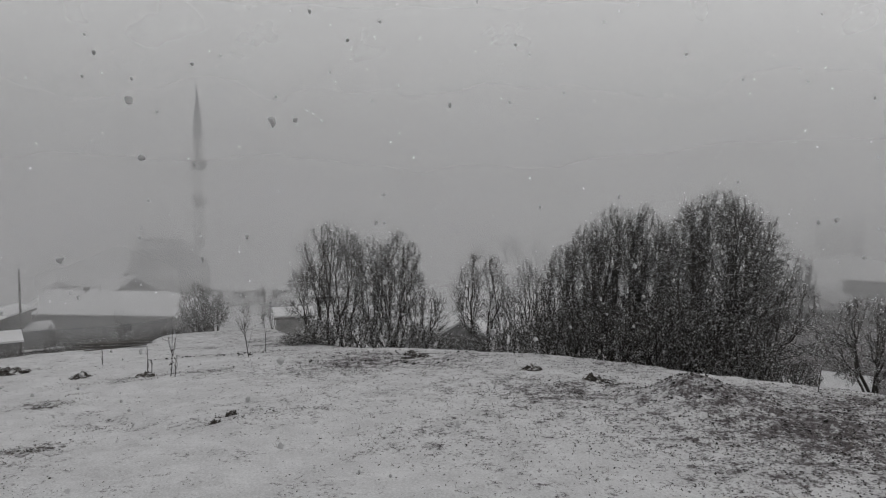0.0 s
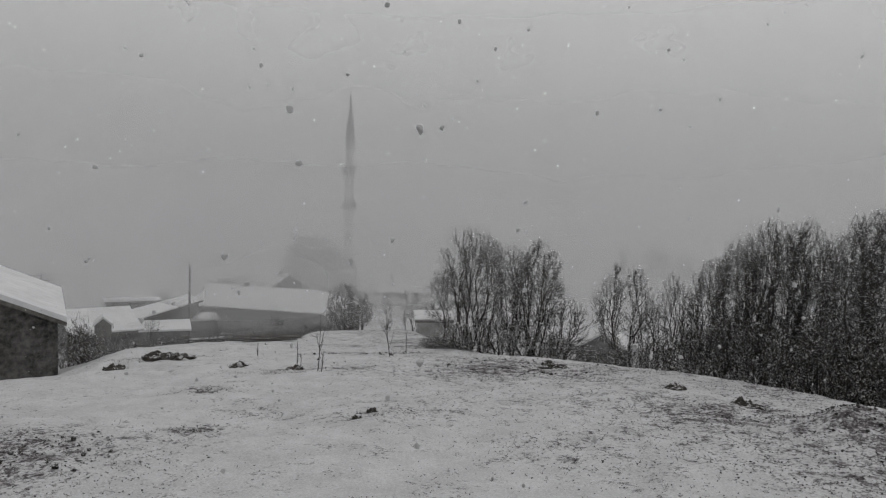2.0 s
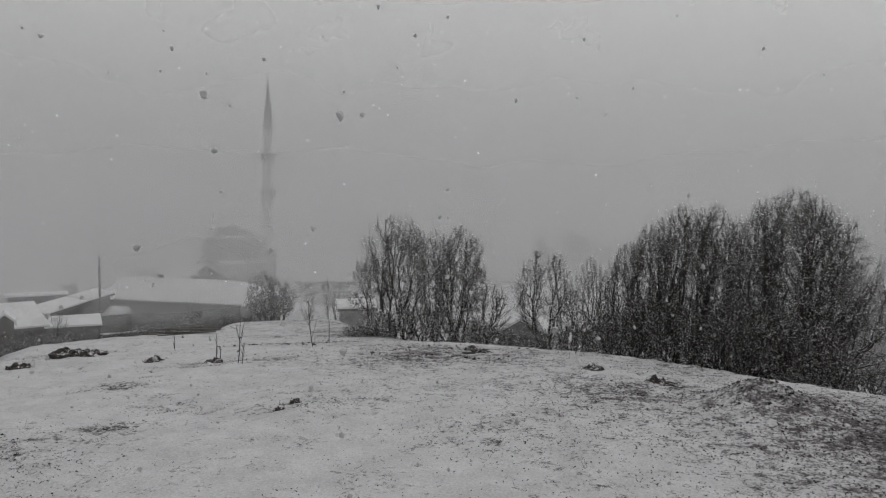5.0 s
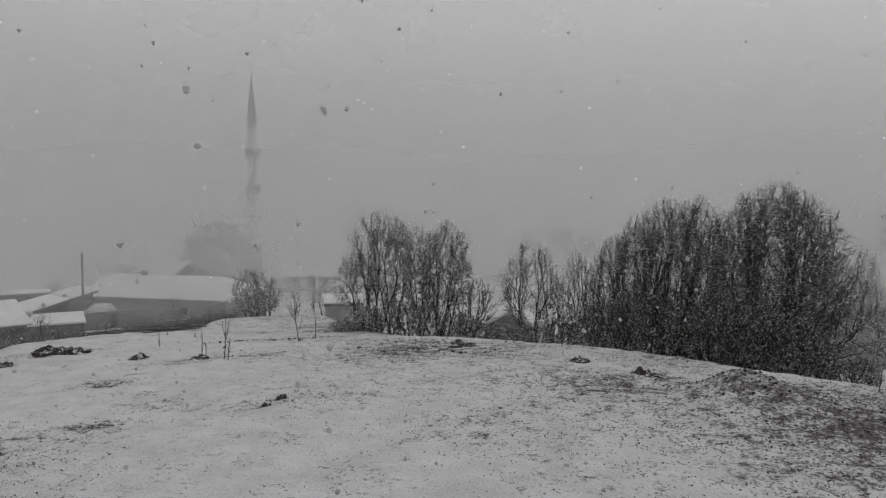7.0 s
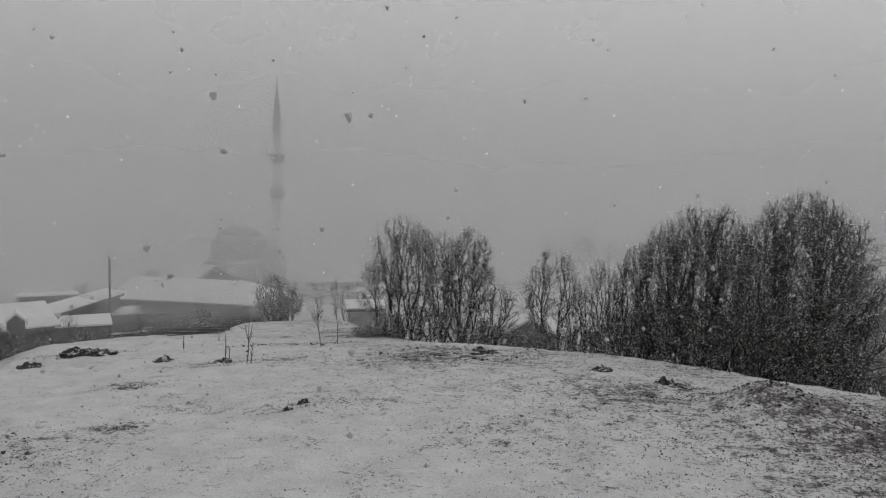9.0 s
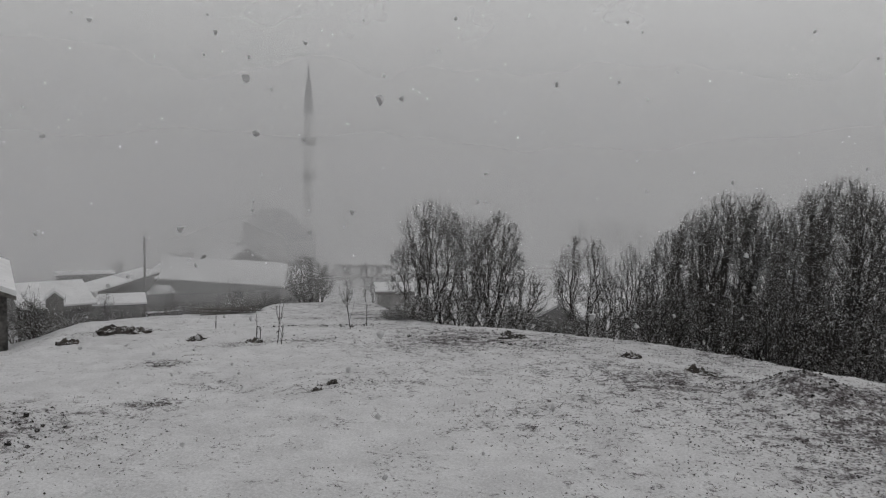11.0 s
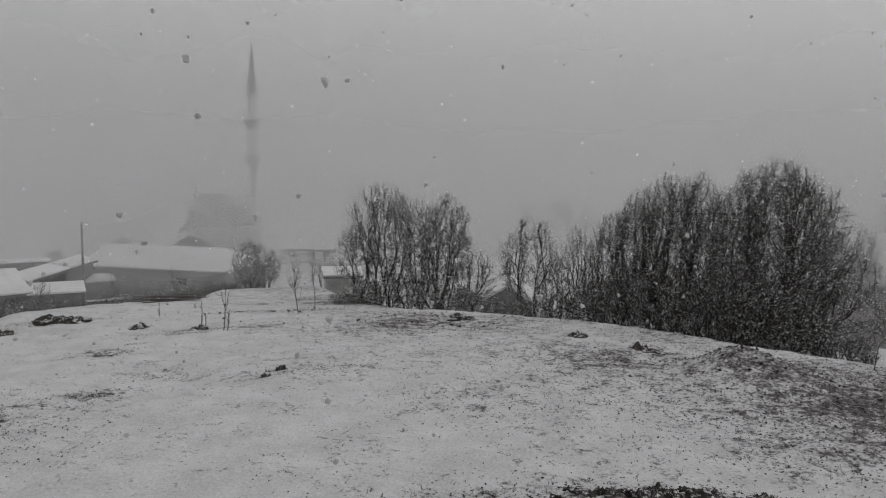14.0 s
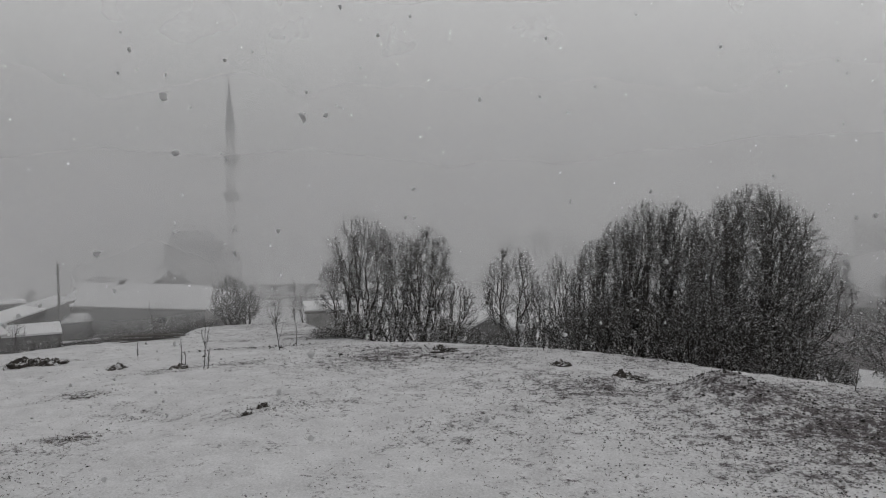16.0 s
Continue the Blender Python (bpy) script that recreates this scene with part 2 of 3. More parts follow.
def build_ground():
    angles = [-180 + 4 * i for i in range(31)] + [-58 + 0.3 * i for i in range(1, 386)] + [60 + 4 * i for i in range(31)][:-1]
    angles = sorted(set(round(a, 3) for a in angles))
    radii, r = [0.0], 1.0
    while r < 2600:
        radii.append(r)
        r *= 1.1 if r < 6 else 1.0105 if r < 45 else 1.03 if r < 200 else 1.2
    n = len(angles)
    verts, bare = [(0, 0, 0)], [0.0]
    for r in radii[1:]:
        for a in angles:
            x, y = spot(a, r)
            fine = -60 <= a <= 62
            b = soil_and_dimming(x, y) if fine and r < 110 else 0.0
            z = height(x, y)
            if b > 0.1 and fine:
                z += b * 0.09 * max(0.0, noise.noise((x * 4.5, y * 4.5, 9)) + 0.5 * noise.noise((x * 11, y * 11, 5)))
            verts.append((x, y, z))
            bare.append(b)
    faces = [(0, 1 + (j + 1) % n, 1 + j) for j in range(n)]
    for i in range(len(radii) - 2):
        for j in range(n):
            k = (j + 1) % n
            faces.append((1 + i * n + j, 1 + i * n + k, 1 + (i + 1) * n + k, 1 + (i + 1) * n + j))
    ob = mesh_object("ground", verts, faces, SNOWFIELD, smooth=True)
    at = ob.data.attributes.new("bare", "FLOAT", "POINT")
    at.data.foreach_set("value", bare)
    return tagged(ob, "hillside under thin patchy snow with bare soil and stubble", "ground", kind="structure")


build_ground()


# ---- trees ----
class Wood:
    """Collects tapered branches as one mesh."""

    def __init__(self):
        self.v, self.f = [], []

    def tube(self, pts, r0, r1, sides=3):
        base = len(self.v)
        n = len(pts)
        for i, p in enumerate(pts):
            d = (pts[min(i + 1, n - 1)] - pts[max(i - 1, 0)]).normalized()
            u = d.orthogonal().normalized()
            w = d.cross(u)
            r = r0 + (r1 - r0) * i / (n - 1)
            for s in range(sides):
                a = 2 * math.pi * s / sides
                self.v.append(p + (u * math.cos(a) + w * math.sin(a)) * r)
        for i in range(n - 1):
            for s in range(sides):
                k = (s + 1) % sides
                self.f.append((base + i * sides + s, base + i * sides + k, base + (i + 1) * sides + k, base + (i + 1) * sides + s))


def run(rng, start, heading, length, steps, wander, rise):
    pts, p, h = [start.copy()], start.copy(), heading.normalized()
    for _ in range(steps):
        h = (h + Vector((rng.gauss(0, wander), rng.gauss(0, wander), rng.gauss(0, wander) + rise))).normalized()
        p = p + h * (length / steps)
        pts.append(p)
    return pts


def aside(rng, heading, angle):
    u = heading.orthogonal().normalized()
    u.rotate(Matrix.Rotation(rng.uniform(0, 2 * math.pi), 3, heading))
    return (heading * math.cos(angle) + u * math.sin(angle)).normalized()


def along(pts, f):
    x = f * (len(pts) - 1)
    i = min(int(x), len(pts) - 2)
    return pts[i].lerp(pts[i + 1], x - i), (pts[i + 1] - pts[i]).normalized()


def bare_tree(bearing, dist, top, left, right, seed, stems=4, tips=500, low=0.22, peak=0.6, skirt=0.4, twigs=2, gauge=1.0, clumps=400, label="leafless deciduous tree dusted with snow", group="bare trees at the field's edge", name="tree"):
    """A leafless tree of several stems that fork again and again until each tip of a rounded crown is reached.
    top: height above sea of its highest twigs; left, right: bearings of the crown's sides; low, peak: where, in heights, the crown
    begins and is widest; skirt: how wide its lower edge is; gauge: how stout its twigs are; clumps: lumps of snow caught in it."""
    rng, spread = random.Random(seed), np.random.RandomState(seed)
    x, y = spot(bearing, dist)
    z = height(x, y) - 0.1
    tall = top - z
    a = radians(bearing)
    side, deep = Vector((-math.cos(a), -math.sin(a), 0)), Vector((-math.sin(a), math.cos(a), 0))
    half, shift = 1.16 * dist * radians(left - right) / 2, dist * radians((left + right) / 2 - bearing)
    ends = []
    while len(ends) < tips:
        f = rng.uniform(low, 1)
        if f > peak:
            w = math.sqrt(max(0.0, 1 - ((f - peak) / (1 - peak)) ** 2))
        else:
            q = (f - low) / (peak - low)
            w = skirt + (1 - skirt) * q * (2 - q)
        if rng.random() > w + 0.1:
            continue
        turn, out = rng.uniform(0, 2 * math.pi), rng.random() ** 0.36
        w *= half * out * (1 + 0.22 * noise.noise((3 * math.cos(turn) + seed, 3 * math.sin(turn), f * 5)))
        u, v = w * math.cos(turn), 0.85 * w * math.sin(turn)
        ends.append(side * (u + shift * min(1.0, f / peak)) + deep * v + Vector((0, 0, f * tall * (1 + 0.035 * noise.noise((u * 2, v * 2, seed))))))
    ends = np.array([tuple(p) for p in ends])
    trunk, crown, snow = Wood(), Wood(), Wood()
    caught = []

    def halves(rows, eye):
        at = ends[rows] - np.array(eye)
        at = at / (np.linalg.norm(at, axis=1, keepdims=True) + 0.3)
        at = at - at.mean(axis=0)
        axis = np.linalg.eigh(at.T @ at)[1][:, -1]
        along_axis = at @ axis
        order = np.argsort(along_axis + spread.normal(0, 0.16, len(rows)) * along_axis.std())
        cut = min(len(rows) - 1, max(1, int(round(len(rows) * rng.uniform(0.3, 0.7)))))
        return rows[order[:cut]], rows[order[cut:]]

    def wood(pts, r0, r1, n):
        (trunk if n > tips / (3 * stems) and name == "tree" else crown).tube(pts, r0, r1, 6 if n > 60 else 4 if n > 12 else 3)
        if n < 9:
            for _ in range(twigs):
                p, d = along(pts, rng.uniform(0.1, 1.0))
                tw = run(rng, p, aside(rng, d, rng.uniform(0.6, 1.2)), rng.uniform(0.08, 0.24) * gauge ** 0.5, 1, 0.05, 0.05)
                crown.tube(tw, 0.0078 * gauge, 0.0058 * gauge, 3)
                caught.append(tw[1])
        caught.append(pts[-1])

    def grow(p, heading, rows, gen):
        n = len(rows)
        c = Vector(ends[rows].mean(axis=0))
        d = c - p
        far = max(0.05, d.length)
        r = 0.0082 * gauge * n ** 0.38
        if n == 1:
            bend = p.lerp(c, 0.5) + Vector((c.x, c.y, 0)).normalized() * far * 0.07 - Vector((0, 0, 0.05 * far))
            wood([p, bend, c], r, 0.0062 * gauge, 1)
            return
        way = (heading * (0.5 if n > 40 else 0.2) + d * (0.8 / far) + Vector(spread.normal(0, 0.12, 3))).normalized()
        q = p + way * far * (rng.uniform(0.25, 0.42) if gen == 0 else rng.uniform(0.27, 0.42))
        m = p.lerp(q, 0.5) + Vector(spread.normal(0, 0.022, 3)) * far * 0.5 + heading * far * 0.03
        wood([p, m, q], r, r * 0.86, n)
        for some in halves(rows, q):
            grow(q, way, some, gen + 1)

    sets = [np.arange(tips)]
    while len(sets) < stems:
        sets.sort(key=len)
        sets.extend(halves(sets.pop(), (0, 0, 0)))
    for rows in sets:
        c = ends[rows].mean(axis=0)
        foot = Vector((c[0], c[1], 0)) * 0.08 + Vector((rng.gauss(0, 0.1), rng.gauss(0, 0.1), 0))
        grow(foot, Vector((c[0], c[1], c[2])).normalized(), rows, 0)
    for p in rng.sample(caught, min(clumps, len(caught))):
        r = rng.uniform(0.014, 0.032) * gauge ** 0.6
        n = len(snow.v)
        for axis in ((1, 0, 0), (0, 1, 0), (-1, 0, 0), (0, -1, 0)):
            snow.v.append(p + Vector(axis) * r * rng.uniform(0.6, 1.4))
        snow.v += [p + Vector((0, 0, r * rng.uniform(0.6, 1.2))), p - Vector((0, 0, r * 0.5))]
        for i in range(4):
            k = (i + 1) % 4
            snow.f += [(n + i, n + k, n + 4), (n + k, n + i, n + 5)]
    tree = new(name)
    tree.location = (x, y, z)
    if trunk.f:
        mesh_object("trunk", trunk.v, trunk.f, BARK, tree, smooth=True)
    tagged(mesh_object("crown", crown.v, crown.f, TWIG, tree, smooth=True), kind="stuff")
    if snow.f:
        tagged(mesh_object("caught_snow", snow.v, snow.f, FRESH, tree, "small white lumps of snow on the twigs"), kind="stuff")
    return tagged(tree, label, "tree" if name == "tree" else "shrub", group)


# clump on the crest: bearing, distance, top, crown's sides, seed, stems, tips, lower edge, widest height
for b, d, k, left, right, seed, stems, tips, low, peak in (
        (8.9, 33.5, -0.006, 11.5, 6.3, 11, 3, 430, 0.3, 0.68), (7.6, 34.6, -0.02, 10.2, 5.6, 12, 2, 300, 0.3, 0.66), (10.2, 35.0, -0.062, 12.6, 8.4, 15, 3, 260, 0.2, 0.6),
        (5.7, 33.0, -0.03, 7.2, 4.2, 13, 3, 380, 0.22, 0.62), (4.3, 32.5, -0.025, 5.7, 1.5, 14, 3, 560, 0.24, 0.66), (3.3, 33.4, -0.06, 4.4, 1.3, 18, 1, 120, 0.35, 0.7),
        (1.5, 32.0, -0.104, 2.9, -0.5, 16, 4, 210, 0.15, 0.65), (-3.1, 33.5, -0.054, -0.8, -5.4, 17, 3, 480, 0.28, 0.66), (-6.8, 32.5, -0.064, -5.1, -8.2, 19, 2, 260, 0.2, 0.66), (-5.2, 33.6, -0.098, -3.8, -6.6, 20, 3, 180, 0.15, 0.65)):
    bare_tree(b, d, level(k, d), left, right, seed, stems, int(tips * 1.05), low, peak - 0.1, skirt=0.5, clumps=int(tips * 1.5))
# the large clump
for b, d, k, left, right, seed, stems, tips, low, peak in (
        (-9.2, 31.5, -0.046, -7.4, -11.4, 31, 4, 620, 0.12, 0.62), (-11.3, 30.8, -0.014, -9.4, -13.8, 32, 4, 800, 0.14, 0.64), (-13.5, 30.0, 0.008, -11.0, -16.2, 33, 5, 1050, 0.14, 0.66), (-15.9, 30.5, 0.009, -13.5, -18.2, 35, 5, 900, 0.12, 0.66),
        (-18.2, 29.6, -0.004, -15.8, -20.6, 34, 4, 600, 0.1, 0.6), (-20.2, 28.6, 0.028, -16.7, -25.2, 36, 5, 1700, 0.1, 0.6), (-21.6, 28.9, 0.014, -17.8, -26.5, 37, 5, 1200, 0.08, 0.54), (-22.0, 28.0, -0.06, -18.6, -28.4, 38, 5, 800, 0.05, 0.5)):
    bare_tree(b, d, level(k, d), left, right, seed, stems, int(tips * 1.25), low, peak - 0.12, skirt=0.8, clumps=int(tips * 1.5))
bare_tree(-30.9, 25.0, level(-0.101, 25.0), -27.6, -34.0, 41, 5, 620, 0.12, 0.55, gauge=0.85, clumps=500, label="small leafless spreading tree on the slope below the field")
# undergrowth between the trunks
for n, (b, d, k) in enumerate(((11.2, 32.0, -0.165), (9.9, 31.5, -0.145), (8.2, 31.8, -0.13), (6.6, 31.5, -0.13), (4.9, 31.6, -0.14), (3.2, 31.3, -0.15), (1.6, 31.0, -0.16), (-1.2, 32.0, -0.172), (-3.6, 32.0, -0.165), (-5.4, 32.0, -0.155), (-7.2, 31.0, -0.145), (-8.3, 30.0, -0.13), (-10.2, 29.3, -0.12),
                               (-12.6, 28.6, -0.12), (-14.8, 28.2, -0.12), (-16.6, 27.6, -0.11), (-18.4, 26.8, -0.12), (-20.4, 26.4, -0.13), (-22.4, 26.2, -0.145), (-24.0, 26.0, -0.165), (-26.0, 26.0, -0.19))):
    bare_tree(b, d, level(k, d), b + 1.7, b - 1.7, 60 + n, 6, 230, 0.06, 0.6, 0.7, clumps=280, label="leafless snow-dusted undergrowth among the trunks", group="undergrowth", name="shrub")
for n in range(9):
    b, d = -8.2 - 1.75 * n, 31.0 - 0.35 * n
    bare_tree(b, d, level(-0.105, d), b + 2.0, b - 2.0, 200 + n, 6, 260, 0.05, 0.55, 0.8, clumps=240, label="leafless snow-dusted undergrowth behind the trunks", group="undergrowth", name="shrub")
# bushes and young trees in the village: bearing, distance, top, half width, stems, tips
for n, (b, d, k, w, stems, tips) in enumerate(((18.9, 63, -0.09, 1.5, 5, 420), (17.7, 65, -0.1, 1.2, 5, 300), (18.6, 61, -0.115, 1.8, 6, 380), (14.2, 64, -0.098, 0.45, 1, 40), (13.3, 66, -0.1, 0.5, 2, 50), (24.4, 70, -0.118, 0.7, 3, 60), (29.0, 68, -0.125, 0.6, 3, 50),
                                               (38.0, 58, -0.12, 0.7, 3, 70), (33.2, 60, -0.128, 0.6, 2, 50), (12.4, 70, -0.105, 0.8, 4, 80), (15.6, 72, -0.112, 0.6, 3, 60), (37.9, 40, -0.14, 1.4, 5, 160))):
    bare_tree(b, d, level(k, d), b + w, b - w, 90 + n, stems, tips, 0.16, 0.55, gauge=1.3, clumps=int(tips * 0.8), label="leafless young tree beside the village yards", group="village trees")
# scrub before the long house
for n, (b, k) in enumerate(((20.2, -0.142), (21.1, -0.146), (22.0, -0.141), (23.1, -0.147), (24.0, -0.15), (26.4, -0.149), (27.6, -0.152), (28.5, -0.147), (31.0, -0.15), (33.6, -0.153))):
    bare_tree(b, 66, level(k, 66), b + 0.6, b - 0.6, 220 + n, 5, 70, 0.1, 0.6, 0.7, gauge=1.4, clumps=60, label="leafless scrub before the long house", group="hedge along the yards", name="shrub")
# hedge along the yards
for n in range(27):
    b = 19.6 + n * 0.74 + 0.4 * math.sin(n * 5.1)
    d = 62 - n * 0.33 + 1.5 * math.sin(n * 3.7)
    k = (-0.157 if n < 14 else -0.162) - 0.006 * math.sin(n * 2.3)
    bare_tree(b, d, level(k, d), b + 0.95, b - 0.95, 120 + n, 6, 80, 0.1, 0.6, 0.8, gauge=1.5, clumps=60, label="low leafless hedge bush powdered with snow", group="hedge along the yards", name="shrub")
# far trees, hardly seen
for n, (b, d, k, w) in enumerate(((-2.7, 150, -0.034, 0.6), (-5.1, 152, -0.029, 0.7), (-5.9, 156, -0.036, 0.5), (-7.4, 150, -0.04, 0.7), (-26.8, 88, -0.055, 0.7), (-11.0, 150, -0.03, 0.8), (27.8, 128, -0.08, 1.0), (23.8, 150, -0.075, 1.0), (32.6, 112, -0.098, 1.0))):
    bare_tree(b, d, level(k, d), b + w, b - w, 150 + n, 3, 110, 0.1, 0.6, gauge=4.5, clumps=0, label="tall leafless tree far off in the haze", group="far trees")


# ---- young stalks in the field ----
def sapling(bearing, k, tall, seed, shoots):
    rng = random.Random(seed)
    d = field(k)
    x, y = spot(bearing, d)
    s = new("sapling")
    s.location = (x, y, height(x, y) - 0.04)
    w = Wood()
    main = run(rng, Vector((0, 0, 0)), Vector((rng.gauss(0, 0.06), 0, 1)), tall, 7, 0.05, 0.03)
    w.tube(main, 0.017, 0.006, 5)
    mesh_object("stem", w.v, w.f, BARK, s, smooth=True)
    for i in range(shoots):
        p, h = along(main, rng.uniform(0.08, 0.8))
        w = Wood()
        w.tube(run(rng, p, aside(rng, h, rng.uniform(0.25, 0.6)), tall * rng.uniform(0.2, 0.5), 4, 0.08, 0.16), 0.010, 0.005, 3)
        mesh_object("shoot", w.v, w.f, TWIG, s, smooth=True)
    return tagged(s, "thin leafless sapling standing in the snow", "sapling", "saplings in the field")


for row in ((21.0, 0.214, 1.5, 1, 6), (20.7, 0.215, 0.75, 2, 4), (22.6, 0.207, 0.95, 3, 2), (22.3, 0.206, 0.5, 4, 4), (15.3, 0.195, 1.6, 5, 6), (14.0, 0.191, 0.9, 6, 2), (25.6, 0.190, 0.6, 7, 3), (-27.7, 0.226, 0.8, 8, 2)):
    sapling(*row)


# ---- mosque ----
def mosque(bearing, dist):
    x, y = spot(bearing, dist)
    m = new("mosque")
    m.location, m.rotation_euler = (x, y, height(x, y, False)), (0, 0, radians(bearing))
    base = m.location.z
    zc, zt, top = (level(k, dist) - base for k in (-0.078, -0.0445, -0.029))
    part("lower_wall", box(bmesh.new(), -6.9, 6.9, -6.9, 6.9, 0, zc), STONE, m)
    for wx in (-4.8, -1.6, 1.6, 4.8):
        part("window", box(bmesh.new(), wx - 0.6, wx + 0.6, -6.96, -6.8, 1.8, 4.2), GLASS, m)
    part("lower_cornice", box(bmesh.new(), -7.1, 7.1, -7.1, 7.1, zc + 0.004, zc + 0.3), STONE, m)
    part("upper_wall", lathe(bmesh.new(), ((6.5, zc + 0.3), (6.3, zc + 2.2), (5.5, zc + 2.6), (5.2, zt)), 8), STONE, m)
    for i in range(8):
        a = radians(22.5 + 45 * i)
        win = part("window", prism(bmesh.new(), ((-0.5, 0), (0.5, 0), (0.5, 1.2), (0.25, 1.6), (-0.25, 1.6), (-0.5, 1.2)), -0.1, 0.1), GLASS, m)
        win.location, win.rotation_euler = (5.0 * math.cos(a), 5.0 * math.sin(a), zc + 3.1), (0, 0, a + math.pi / 2)
        b = radians(45 * i)
        pier = part("buttress", prism(bmesh.new(), ((-0.45, 0), (0.45, 0), (0.35, zt - zc - 0.6), (-0.35, zt - zc - 0.6)), -0.6, 0.6), STONE, m)
        pier.location, pier.rotation_euler = (5.5 * math.cos(b), 5.5 * math.sin(b), zc + 0.35), (0, 0, b + math.pi / 2)
    part("upper_cornice", lathe(bmesh.new(), ((5.2, zt), (5.35, zt + 0.1), (5.35, zt + 0.45), (4.7, zt + 0.55)), 16), SNOW, m, "snow-topped stone cornice")
    rise = top - zt - 0.55
    rows = [(4.6 * math.cos(a) ** 0.75, zt + 0.55 + rise * math.sin(a)) for a in [i * math.pi / 2 / 10 for i in range(10)]] + [(0.14, top), (0.05, top + 1.0)]
    part("dome", lathe(bmesh.new(), rows, 32), LEAD, m, "lead-covered low dome")
    part("porch_wall", box(bmesh.new(), -2.4, 8.0, -10.4, -7.0, 0, zc + 0.5), PLASTER, m)
    roof = part("porch_roof", prism(bmesh.new(), ((-2.8, 0), (8.4, 0.45), (8.4, 0.85), (-2.8, 0.4)), -10.8, -6.7), SNOW, m, "snow-covered porch roof")
    roof.location.z = zc + 0.5
    return tagged(m, "stone mosque with a low lead dome behind fog", "mosque")


def minaret(bearing, dist):
    x, y = spot(bearing, dist)
    m = new("minaret")
    m.location = (x, y, height(x, y, False))
    b = m.location.z
    z2, z1, zc, tip = (level(k, dist) - b for k in (0.014, 0.062, 0.10, 0.167))
    part("base", lathe(bmesh.new(), ((1.8, 0), (1.8, 5.5), (1.25, 7.5)), 8), STONE, m)
    part("lower_shaft", lathe(bmesh.new(), ((1.15, 7.5), (1.1, z2)), 16), PALE, m)
    for z in (z2, z1):
        part("balcony", lathe(bmesh.new(), ((1.1, z - 0.9), (1.25, z - 0.6), (1.65, z - 0.1), (1.65, z + 1.0), (1.05, z + 1.0)), 16), STONE, m)
    part("middle_shaft", lathe(bmesh.new(), ((1.05, z2 + 1.0), (1.0, z1 - 0.9)), 16), PALE, m)
    part("upper_shaft", lathe(bmesh.new(), ((0.98, z1 + 1.0), (0.95, zc)), 16), PALE, m)
    part("spire", lathe(bmesh.new(), ((1.2, zc), (1.15, zc + 0.3), (0.6, zc + 5.4), (0.12, tip - 1.6), (0.2, tip - 1.3), (0.05, tip)), 16), LEAD, m, "dark lead-clad conical spire")
    return tagged(m, "tall pale stone minaret with two balconies fading into fog", "minaret")


mosque(21.4, 160)
minaret(18.65, 158)


